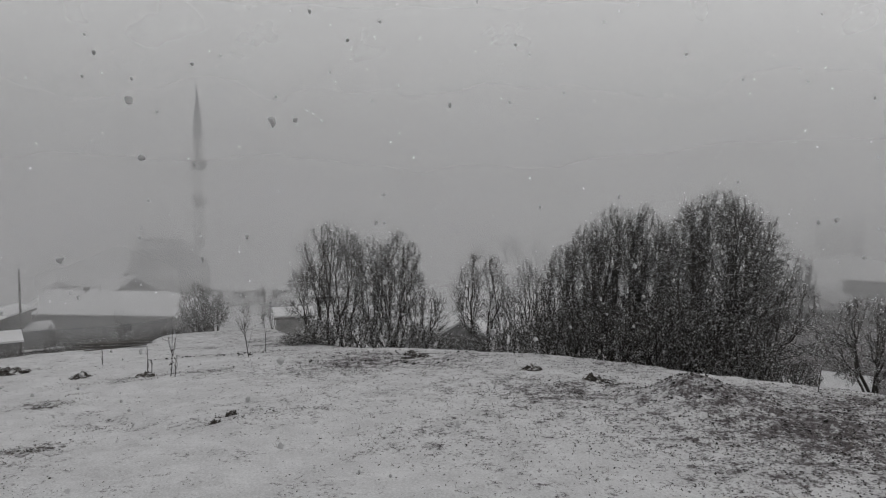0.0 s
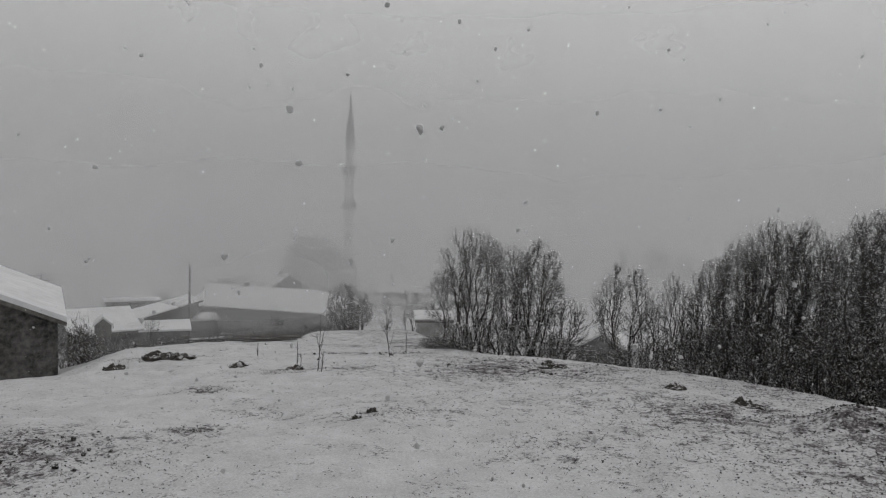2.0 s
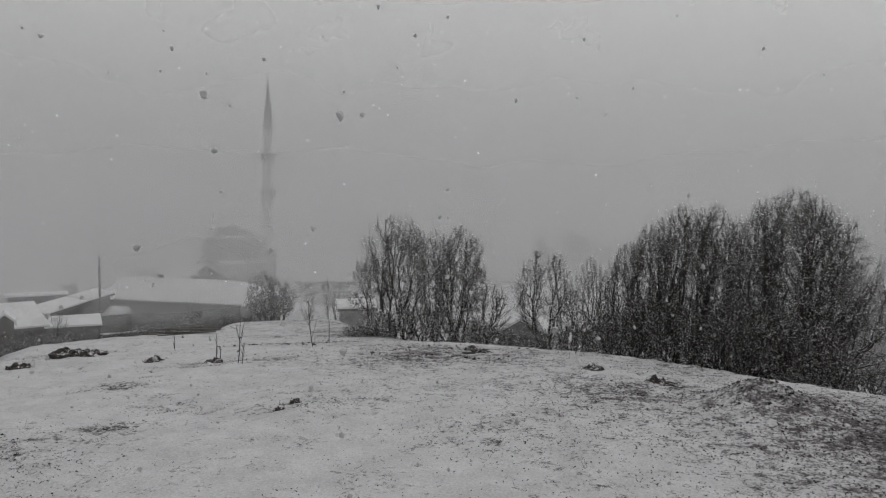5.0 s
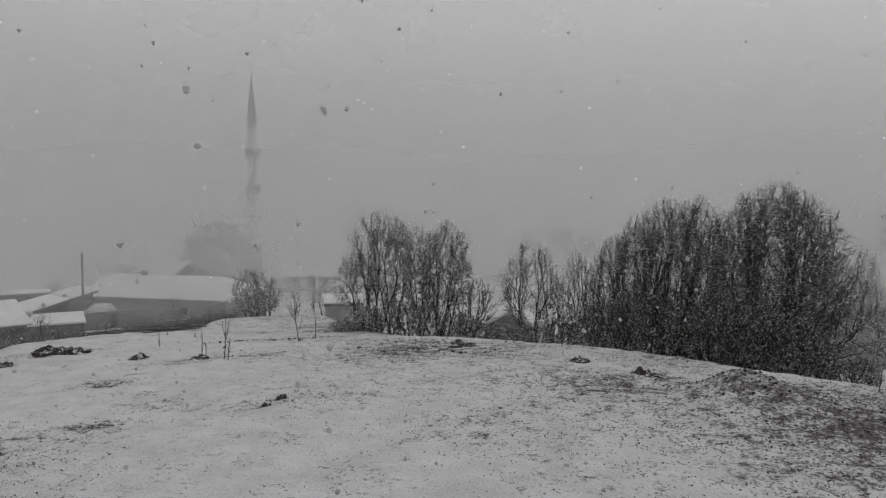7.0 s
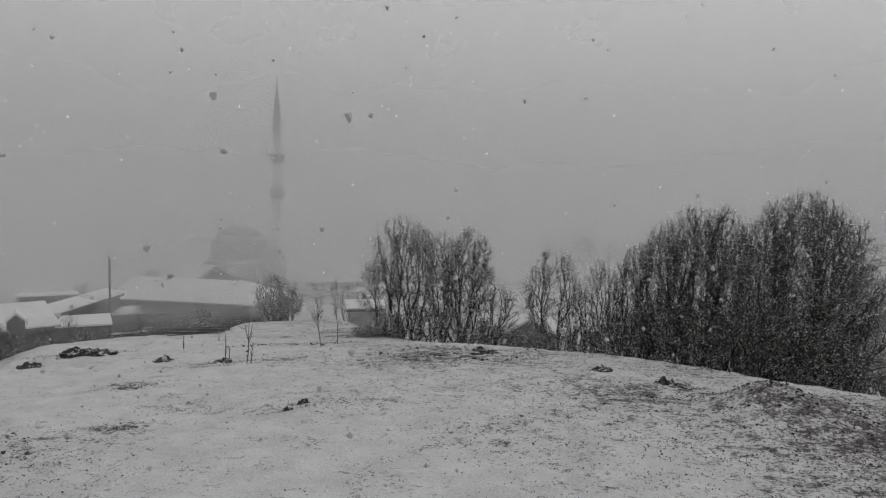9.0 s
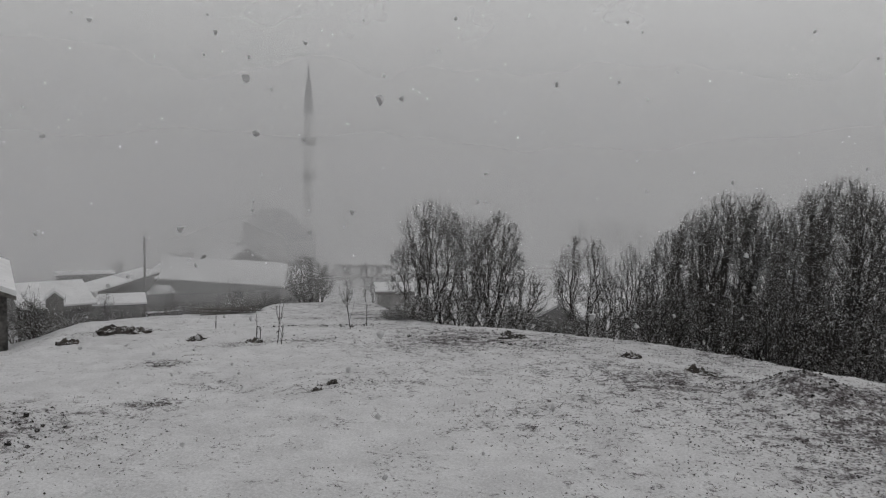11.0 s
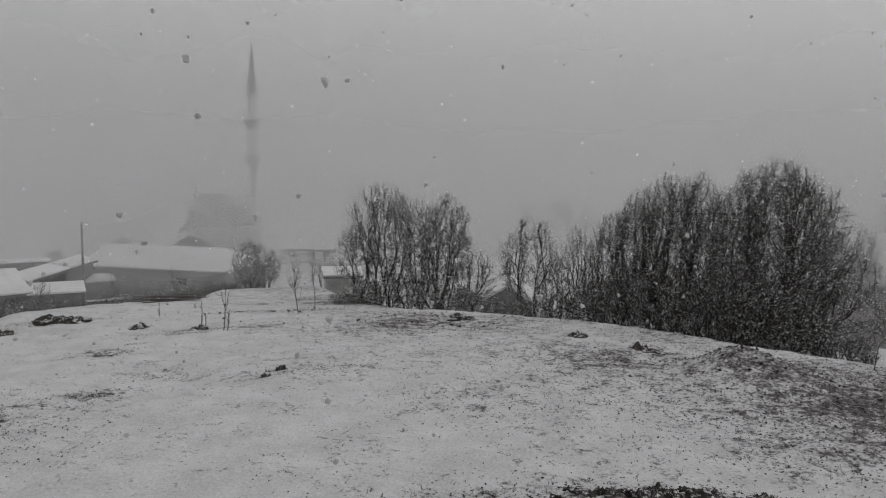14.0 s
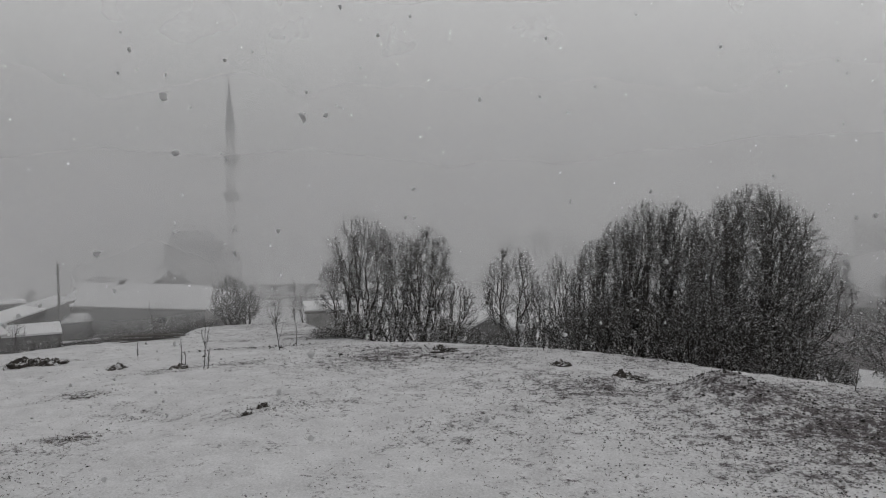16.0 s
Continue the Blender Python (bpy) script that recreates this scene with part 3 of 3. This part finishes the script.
# ---- houses and sheds ----
def house(bearing, dist, turn, length, depth, eave, ridge, wall=PLASTER, windows=(), doors=(), hip=0.0, chimney=None, label="", name="house", back=0.0, over=0.35, group="village houses"):
    """A house with its front centre at the bearing and distance; x runs along its front, y away from the viewer.
    eave, ridge: heights above sea; hip: how far the ridge stops short at its right end."""
    x, y = spot(bearing, dist)
    h = new(name)
    z = height(x, y, False) - 0.25
    h.location, h.rotation_euler = (x, y, z), (0, 0, radians(bearing + turn))
    e, r, L = eave - z, ridge - z, length / 2
    bm = bmesh.new()
    outline = [(0, 0), (depth, 0), (depth, e), (depth / 2, r - 0.12), (0, e)]
    a = [bm.verts.new((-L, p, q)) for p, q in outline]
    b = [bm.verts.new((L, p, q if i != 3 or not hip else e)) for i, (p, q) in enumerate(outline)]
    bm.faces.new(a)
    bm.faces.new(b[::-1])
    for i in range(5):
        j = (i + 1) % 5
        if i not in (2, 3):
            bm.faces.new((a[i], a[j], b[j], b[i]))
    part("wall", bm, wall, h)
    bm = bmesh.new()
    s = (r - e) / (depth / 2)
    lo, t = e - over * s, 0.16
    rows = [(-L - over, -over, lo), (L + over, -over, lo), (L + over - hip, depth / 2, r), (-L - over, depth / 2, r), (-L - over, depth + over, lo), (L + over, depth + over, lo)]
    low = [bm.verts.new(p) for p in rows]
    up = [bm.verts.new((p[0], p[1], p[2] + t)) for p in rows]
    for q in ((0, 1, 2, 3), (3, 2, 5, 4)) + (((1, 5, 2),) if hip else ()):
        bm.faces.new([up[i] for i in q])
        bm.faces.new([low[i] for i in reversed(q)])
    rim = ((0, 1), (1, 5), (5, 4), (4, 3), (3, 0)) if hip else ((0, 1), (1, 2), (2, 5), (5, 4), (4, 3), (3, 0))
    for i, j in rim:
        bm.faces.new((low[i], low[j], up[j], up[i]))
    roof = part("roof", bm, SNOW, h, "snow-covered roof")
    bm = bmesh.new()
    box(bm, -L - over, L + over, -over - 0.03, -over + 0.02, lo - 0.16, lo + 0.05)
    part("eave_board", bm, BOARD, h, "dark weathered eave board")
    for wx, wz, ww, wh in windows:
        win = part("window", box(bmesh.new(), wx - ww / 2, wx + ww / 2, -0.05, 0.1, wz, wz + wh), BOARD, h)
        for sgn in (-1, 1):
            part("pane", box(bmesh.new(), wx + sgn * ww / 4 - ww / 4 + 0.05, wx + sgn * ww / 4 + ww / 4 - 0.05, -0.07, -0.02, wz + 0.06, wz + wh - 0.06), GLASS, win)
    for dx, dw, dh in doors:
        part("door", box(bmesh.new(), dx - dw / 2, dx + dw / 2, -0.05, 0.08, 0.25, 0.25 + dh, 0.02), BOARD, h)
    if chimney is not None:
        bm = bmesh.new()
        box(bm, chimney - 0.22, chimney + 0.22, depth / 2 - 0.22, depth / 2 + 0.22, r - 0.4, r + 0.45)
        box(bm, chimney - 0.28, chimney + 0.28, depth / 2 - 0.28, depth / 2 + 0.28, r + 0.45, r + 0.54)
        part("chimney", bm, DARKWALL, roof)
    return tagged(h, label, "house" if name == "house" else "shed", group)


house(26.0, 80.4, -34.8, 16.7, 9, -5.95, -4.2, hip=3.2, chimney=-4.0, wall=DARKPLASTER, windows=((-6.4, 1.5, 0.9, 0.9), (-2.0, 1.5, 0.9, 0.9), (3.6, 1.5, 0.9, 0.9)), doors=((-4.4, 1.2, 2.0),), label="long low grey house with a snow-covered hipped roof")
house(36.3, 61.5, 14, 4.7, 7, -5.05, -3.75, wall=DARKWALL, label="low stone outbuilding under a broad snowy roof", name="shed")
house(31.9, 72.4, 67.5, 14.0, 2.6, -4.75, -4.4, wall=DARKWALL, label="long narrow board shed with snow on its roof", name="shed")
house(34.5, 98, 5, 5.9, 6, level(-0.1135, 98), level(-0.1085, 101), wall=DARKWALL, label="dark low house with a snow-streaked roof")
house(26.2, 104, -62, 7.0, 8, level(-0.101, 106), level(-0.079, 106), wall=DARKWALL, chimney=1.5, label="dark gabled house beside the mosque")
house(14.5, 122, -4, 8.9, 8, level(-0.104, 122), level(-0.087, 126), wall=PALE, windows=((-2.6, 1.4, 1.2, 1.2), (0.4, 1.4, 1.2, 1.2), (3.0, 1.4, 1.2, 1.2)), chimney=-2.0, label="pale plastered house with a snowy gable roof")
house(11.8, 60, 5, 2.6, 3, level(-0.141, 60), level(-0.132, 61), wall=PLASTER, label="small pale shed with a snowy roof", name="shed")
house(-3.35, 52.5, 90, 5.0, 3.4, level(-0.175, 50), level(-0.155, 50), wall=DARKWALL, over=0.25, label="dark board shed under a snowy gable roof", name="shed")
house(-31.7, 108, -10, 10.0, 8, level(-0.086, 108), level(-0.063, 112), wall=DARKWALL, label="dark house with a snow-covered roof across the valley")
house(-29.3, 54, -8, 2.4, 2.4, level(-0.226, 54), level(-0.203, 55.5), wall=BOARD, label="small low hut with a snowy roof", name="shed")


house(-24.2, 33, -10, 1.9, 2.0, level(-0.232, 33), level(-0.216, 34), wall=DARKWALL, label="tiny low shed under snow below the crest", name="shed")
house(35.95, 59.5, 90, 2.0, 1.15, level(-0.143, 58.5), level(-0.1345, 58.5), wall=BOARD, over=0.1, label="tiny dark hut with a snowy gable before the outbuilding", name="shed")


house(-28.8, 205, -6, 10.5, 8, level(-0.026, 205), level(-0.012, 209), wall=DARKWALL, windows=((-2.5, 3.5, 1.1, 1.4), (2.5, 3.5, 1.1, 1.4)), label="tall dark house far across the valley in haze")


def lean_to(bearing, dist, turn, length, depth, eave, top, label):
    x, y = spot(bearing, dist)
    h = new("lean_to")
    z = height(x, y, False) - 0.2
    h.location, h.rotation_euler = (x, y, z), (0, 0, radians(bearing + turn))
    e, t, L = eave - z, top - z, length / 2
    part("wall", prism(bmesh.new(), ((-L, 0), (L, 0), (L, e), (-L, e)), 0.05, depth), DARKPLASTER, h)
    bm = bmesh.new()
    rows = [(-L - 0.25, -0.3, e), (L + 0.25, -0.3, e), (L + 0.25, depth, t), (-L - 0.25, depth, t)]
    low, up = [bm.verts.new(p) for p in rows], [bm.verts.new((p[0], p[1], p[2] + 0.14)) for p in rows]
    bm.faces.new(up)
    bm.faces.new(low[::-1])
    for i in range(4):
        bm.faces.new((low[i], low[(i + 1) % 4], up[(i + 1) % 4], up[i]))
    part("roof", bm, SNOW, h, "snow-covered mono-pitch roof")
    part("post", box(bmesh.new(), -L - 0.1, -L, -0.2, -0.1, 0, e), BOARD, h)
    part("post", box(bmesh.new(), L, L + 0.1, -0.2, -0.1, 0, e), BOARD, h)
    return tagged(h, label, "shed", "village houses")


lean_to(29.6, 77, 10, 2.6, 2.5, level(-0.141, 77), level(-0.133, 79), "small snow-roofed lean-to against the long house")
lean_to(32.5, 62, 0, 3.9, 4.0, -5.3, -5.08, "open snow-roofed lean-to beside the yard")


def barn(bearing, dist):
    """Its gable faces the field; the ridge runs away from it."""
    x, y = spot(bearing, dist)
    b = new("barn")
    z = height(x, y, False) - 0.3
    b.location, b.rotation_euler = (x, y, z), (0, 0, radians(bearing + 0.6))
    e, half = level(-0.131, dist) - z, 4.2
    r = e + half * 0.44
    part("wall", prism(bmesh.new(), ((0, 0), (0, e), (-half, r), (-2 * half, e), (-2 * half, 0)), 0, 11.5), DARKWALL, b)
    for sgn, nm in ((1, "roof_slope"), (-1, "roof_slope")):
        o = 0.3
        pts = ((o if sgn > 0 else -2 * half - o, e - o * 0.44), (-half, r), (-half, r + 0.2), (o if sgn > 0 else -2 * half - o, e - o * 0.44 + 0.2))
        part(nm, prism(bmesh.new(), pts, -0.35, 11.8), SNOW, b, "snow-covered barn roof")
        part("barge_board", prism(bmesh.new(), [(px, pz - 0.16) for px, pz in (pts[0], pts[1], (pts[1][0], pts[1][1] + 0.15), (pts[0][0], pts[0][1] + 0.15))], -0.37, -0.3), BOARD, b)
    return tagged(b, "dark old stone barn with a snow-covered gable roof", "barn")


barn(39.4, 31)

# ---- utility poles ----
def pole(bearing, dist, k, arms, label):
    x, y = spot(bearing, dist)
    z = height(x, y, False) - 0.2
    p = new("utility_pole")
    p.location, p.rotation_euler = (x, y, z), (0, 0, radians(bearing + 15))
    top = level(k, dist) - z
    part("post", lathe(bmesh.new(), ((0.13, 0), (0.09, top)), 10), BOARD, p)
    for i in range(arms):
        part("crossarm", box(bmesh.new(), -1.2, 1.2, -0.06, 0.06, top - 0.35 - 0.6 * i, top - 0.22 - 0.6 * i), BOARD, p)
    return tagged(p, label, "utility pole", "poles in the village")


pole(30.6, 74, -0.066, 0, "plain dark wooden pole beside the house")
pole(40.4, 92, -0.075, 2, "dark wooden pole with two crossarms behind the barn")


# ---- earth mounds ----
def mound(bearing, k, width, tall, seed, label="dark clod of bare earth lying on the snow", mat=EARTH, deep=0.3, blades=18):
    rng = random.Random(seed)
    x, y = spot(bearing, field(k))
    m = new("earth_mound")
    m.location, m.rotation_euler = (x, y, height(x, y) - 0.04), (0, 0, radians(bearing))
    bm = bmesh.new()
    vs = bmesh.ops.create_icosphere(bm, subdivisions=5, radius=1.0)["verts"]
    off = Vector((seed * 3.1, seed * 1.7, 0))
    for v in vs:
        c = v.co.copy()
        r = 0.8 + 0.55 * noise.noise(c * 1.3 + off) + 0.28 * noise.noise(c * 3.1 + off) + 0.13 * noise.noise(c * 7.0 + off)
        u, w = c.x * r, c.y * r
        lump = 0.75 + 0.55 * noise.noise(Vector((u * 1.9, w * 1.9, seed))) + 0.3 * noise.noise(Vector((u * 5.0, w * 5.0, seed))) + 0.16 * noise.noise(Vector((u * 12.0, w * 12.0, seed)))
        v.co = Vector((u * width * 0.52, w * width * deep, tall * lump * c.z ** 0.7 if c.z > 0 else 0.4 * tall * c.z))
    part("earth", bm, mat, m)
    w = Wood()
    for _ in range(blades):
        p = Vector((rng.uniform(-0.6, 0.6) * width, rng.uniform(-0.35, 0.2) * width, 0.0))
        w.tube(run(rng, p, Vector((rng.gauss(0, 0.6), rng.gauss(0, 0.6), 1)), rng.uniform(0.3, 0.6) * tall + 0.04, 3, 0.2, -0.05), 0.006, 0.003, 3)
    tagged(mesh_object("dry_grass", w.v, w.f, STRAW, m), kind="stuff")
    return tagged(m, label, "earth mound", "earth clods on the snow")


for row in ((32.6, 0.194, 1.25, 0.36, 1), (31.3, 0.195, 0.95, 0.3, 27), (35.8, 0.200, 0.7, 0.26, 2), (27.0, 0.205, 0.65, 0.22, 3), (22.8, 0.210, 0.7, 0.2, 4), (16.6, 0.277, 0.28, 0.16, 5), (17.9, 0.283, 0.36, 0.12, 6),
            (2.3, 0.203, 1.05, 0.32, 7), (-7.1, 0.224, 0.75, 0.26, 8), (-11.8, 0.234, 0.55, 0.26, 9), (-12.9, 0.237, 0.7, 0.16, 12), (-13.5, 0.447, 0.34, 0.16, 13), (-10.2, 0.455, 0.3, 0.15, 14), (-25.5, 0.41, 0.42, 0.15, 15), (-28.5, 0.40, 0.36, 0.14, 16), (-17.5, 0.44, 0.36, 0.13, 17), (-21.5, 0.43, 0.32, 0.12, 18)):
    mound(*row)
for row in ((30.6, 0.289, 0.5, 0.1, 10), (29.0, 0.238, 0.7, 0.08, 11), (27.2, 0.229, 0.5, 0.06, 21)):
    mound(*row, label="low tuft of dry grass and earth half under snow", mat=SNOWY_EARTH, blades=90)


# ---- clods of the dug soil ----
def clod_mesh(seed):
    bm = bmesh.new()
    off = Vector((seed * 2.3, seed, seed * 0.7))
    for v in bmesh.ops.create_icosphere(bm, subdivisions=3, radius=1.0)["verts"]:
        c = v.co.copy()
        r = 0.8 + 0.6 * noise.noise(c * 1.2 + off) + 0.3 * noise.noise(c * 2.7 + off) + 0.14 * noise.noise(c * 6 + off)
        v.co = Vector((c.x * r, c.y * r * 0.85, c.z * r * 0.7))
    me = bpy.data.meshes.new("soil_clod")
    bm.to_mesh(me)
    bm.free()
    me.materials.append(WET_EARTH)
    return me


CLODS = [clod_mesh(s) for s in range(6)]


def scatter_clods(count, seed, bearings, dists, size, group):
    rng = random.Random(seed)
    for i in range(count):
        b, d = rng.uniform(*bearings), rng.uniform(*dists)
        x, y = spot(b, d)
        s = size * rng.uniform(0.45, 1.0) * (1.5 if rng.random() < 0.12 else 1)
        ob = new("soil_clod", CLODS[rng.randrange(6)])
        ob.matrix_basis = Matrix.LocRotScale((x, y, height(x, y) + 0.05 * soil_and_dimming(x, y) + 0.2 * s), Euler((rng.uniform(-0.4, 0.4), rng.uniform(-0.4, 0.4), rng.uniform(0, 6.3))), (s, s, s))
        tagged(ob, "dark lump of wet soil turned up through snow", "soil clod", group)


scatter_clods(45, 11, (-26, -7), (8.2, 9.3), 0.17, "clods of the dug bank")
scatter_clods(70, 1, (-26, -5), (8.2, 9.7), 0.10, "clods of the dug bank")
scatter_clods(22, 2, (-31, -24), (9.2, 10.3), 0.09, "clods of the dug bank")
scatter_clods(10, 3, (-6, 5), (8.4, 9.5), 0.05, "clods of the dug bank")
scatter_clods(45, 4, (-22, -16.5), (17.4, 19.6), 0.05, "clods on the earth heap")
scatter_clods(22, 5, (-32, -20), (14.5, 20.5), 0.045, "clods on the slope")
scatter_clods(28, 6, (-2, 11), (23, 28), 0.055, "clods along the crest")
scatter_clods(16, 7, (36, 47), (13.5, 16.5), 0.06, "clods by the barn")
scatter_clods(18, 8, (12, 23), (24.5, 30), 0.05, "clods along the crest")
scatter_clods(12, 9, (14.6, 17.6), (28.3, 28.8), 0.07, "clods along the crest")
scatter_clods(10, 10, (18.6, 22.6), (28.6, 29.1), 0.06, "clods along the crest")


# ---- planks left in the field ----
def plank_pile(bearing, dist):
    rng = random.Random(3)
    x, y = spot(bearing, dist)
    p = new("plank_pile")
    p.location, p.rotation_euler = (x, y, height(x, y) + 0.02), (0, 0, radians(bearing - 6))
    for i in range(7):
        ob = part("plank", box(bmesh.new(), -1.3, 1.3, -0.08, 0.08, 0, 0.035), BOARD, p)
        ob.location = (rng.uniform(-0.5, 0.5), rng.uniform(-0.5, 0.5), 0.045 * i)
        ob.rotation_euler = (0, rng.uniform(-0.03, 0.03), rng.uniform(-0.15, 0.15))
    return tagged(p, "loose pile of weathered grey planks in the snow", "planks")


plank_pile(24.8, 36.0)


# ---- crumbs of soil and dry grass through the snow ----
def crumbs(count, seed):
    rng = random.Random(seed)
    v, f = [], []
    while count:
        b, d = rng.uniform(-40, 52), 7.5 + 24 * rng.random() ** 1.3
        x, y = spot(b, d)
        bare = soil_and_dimming(x, y)
        patch = 0.5 + noise.noise((x * 0.5, y * 0.5, 7)) + 0.6 * noise.noise((x * 1.6, y * 1.6, 2))
        if rng.random() > 0.003 + 0.9 * bare + 0.16 * max(0.0, patch - 0.45):
            continue
        count -= 1
        s = rng.uniform(0.006, 0.016) * (1 + 2.0 * bare * rng.random()) * (1.4 if rng.random() < 0.03 else 1)
        z = height(x, y) + 0.012 + 0.05 * bare
        n = len(v)
        for _ in range(2):
            v.append(Vector((x, y, z)) + Vector((rng.gauss(0, 0.3) * s, rng.gauss(0, 0.3) * s, (1 if _ else -1) * s * rng.uniform(0.5, 0.9))))
        for i in range(4):
            a = i * math.pi / 2 + rng.uniform(-0.5, 0.5)
            r = s * rng.uniform(0.7, 1.5)
            v.append(Vector((x + r * math.cos(a), y + r * math.sin(a), z + rng.gauss(0, 0.2) * s)))
        for i in range(4):
            j = n + 2 + (i + 1) % 4
            f += [(n, j, n + 2 + i), (n + 1, n + 2 + i, j)]
    ob = mesh_object("soil_crumbs", v, f, WET_EARTH)
    return tagged(ob, "dark crumbs of soil scattered on thin snow", "soil", kind="stuff")


def stubble(count, seed):
    rng = random.Random(seed)
    w = Wood()
    while count:
        b, d = rng.uniform(-40, 52), 8 + 24 * rng.random()
        x, y = spot(b, d)
        bare = soil_and_dimming(x, y)
        if rng.random() > 0.004 + bare:
            continue
        count -= 1
        p = Vector((x, y, height(x, y)))
        for _ in range(3):
            w.tube(run(rng, p + Vector((rng.gauss(0, 0.03), rng.gauss(0, 0.03), 0)), Vector((rng.gauss(0, 0.7), rng.gauss(0, 0.7), 0.8)), rng.uniform(0.04, 0.11), 2, 0.2, -0.1), 0.004, 0.002, 3)
    ob = mesh_object("dry_stubble", w.v, w.f, STRAW)
    return tagged(ob, "short dry grass blades poking through snow", "grass", kind="stuff")


crumbs(17000, 5)
stubble(2000, 6)


# ---- snowflakes in the air ----
def snowfall(seed):
    """Ragged flakes, a few of them close by."""
    rng = random.Random(seed)
    ball = bmesh.new()
    bmesh.ops.create_icosphere(ball, subdivisions=1, radius=1.0)
    shape, sides = [v.co.copy() for v in ball.verts], [[v.index for v in f.verts] for f in ball.faces]
    ball.free()
    v, f = [], []
    for count, near, far, small, large in ((230, 1.3, 4.5, 0.003, 0.0085), (3200, 4.0, 22.0, 0.003, 0.0075)):
        for _ in range(count):
            d = near + (far - near) * rng.random() ** 0.7
            x, y = spot(rng.uniform(-38, 50), d)
            z = EYE[2] + d * rng.uniform(-0.42, 0.36)
            if z < height(x, y, False) + 0.3:
                continue
            s = rng.uniform(small, large)
            c, n, off = Vector((x, y, z)), len(v), Vector((rng.random() * 50, rng.random() * 50, 0))
            tall = rng.uniform(0.8, 1.5)
            for p in shape:
                q = p * (s * (1 + 0.9 * noise.noise(p * 1.3 + off)))
                v.append(c + Vector((q.x, q.y, q.z * tall)))
            f += [[n + i for i in side] for side in sides]
    ob = mesh_object("snowflakes", v, f, FLAKE)
    return tagged(ob, "grey-white snowflakes drifting down through the air", "snow", kind="stuff")


snowfall(8)


# ---- garden walls below the houses ----
def garden_wall(bearing, dist, length, turn, tall):
    x, y = spot(bearing, dist)
    w = new("garden_wall")
    w.location, w.rotation_euler = (x, y, height(x, y, False) - 0.1), (0, 0, radians(bearing + turn))
    part("stonework", box(bmesh.new(), -length / 2, length / 2, -0.2, 0.2, 0, tall, 0.04), DARKWALL, w)
    part("snow_cap", box(bmesh.new(), -length / 2 + 0.03, length / 2 - 0.03, -0.19, 0.19, tall + 0.004, tall + 0.1, 0.04), SNOW, w, "rounded cap of snow")
    return tagged(w, "low dark dry-stone wall capped with snow", "wall", "garden walls")


garden_wall(33.0, 63, 12, 8, 0.8)
garden_wall(-28.5, 90, 14, -6, 1.0)


# ---- haze of the falling snow, in thin banks one behind the other ----
def fog_bank(dist, density, rise, least=0.0):
    verts, thick, faces = [], [], []
    bearings = list(range(-180, 180, 3))
    n = len(bearings)
    hem = [(0.0, 0.1), (1.0, 0.6), (2.6, 1.0), (12.0, 1.0), (rise, 1.0), (rise + 9.0, least), (rise + 9.0 + 600 * least, 0.0)]
    for up, t in hem:
        for b in bearings:
            x, y = spot(b, dist)
            low = height(x, y, False) + 0.02
            share = max(0.0, 1 - up / 12)
            verts.append((x, y, low * share + (up - 9.0) * (1 - share) + up * share))
            thick.append(t)
    for i in range(len(hem) - 1):
        for j in range(n):
            k = (j + 1) % n
            faces.append((i * n + j, i * n + k, (i + 1) * n + k, (i + 1) * n + j))
    ob = mesh_object("fog_bank", verts, faces, fog_material("haze", density, rise, least), smooth=True)
    ob.data.attributes.new("thick", "FLOAT", "POINT").data.foreach_set("value", thick)
    return tagged(ob, "thin bank of grey haze in the falling snow", "fog", "banks of haze", "structure")


for dist, density, rise in ((46, 0.21, 28), (73, 0.29, 42), (100, 0.37, 54), (122, 0.24, 78), (145, 0.4, 96), (190, 0.46, 72)):
    fog_bank(dist, density, rise)
fog_bank(300, 0.5, 95, 0.62)
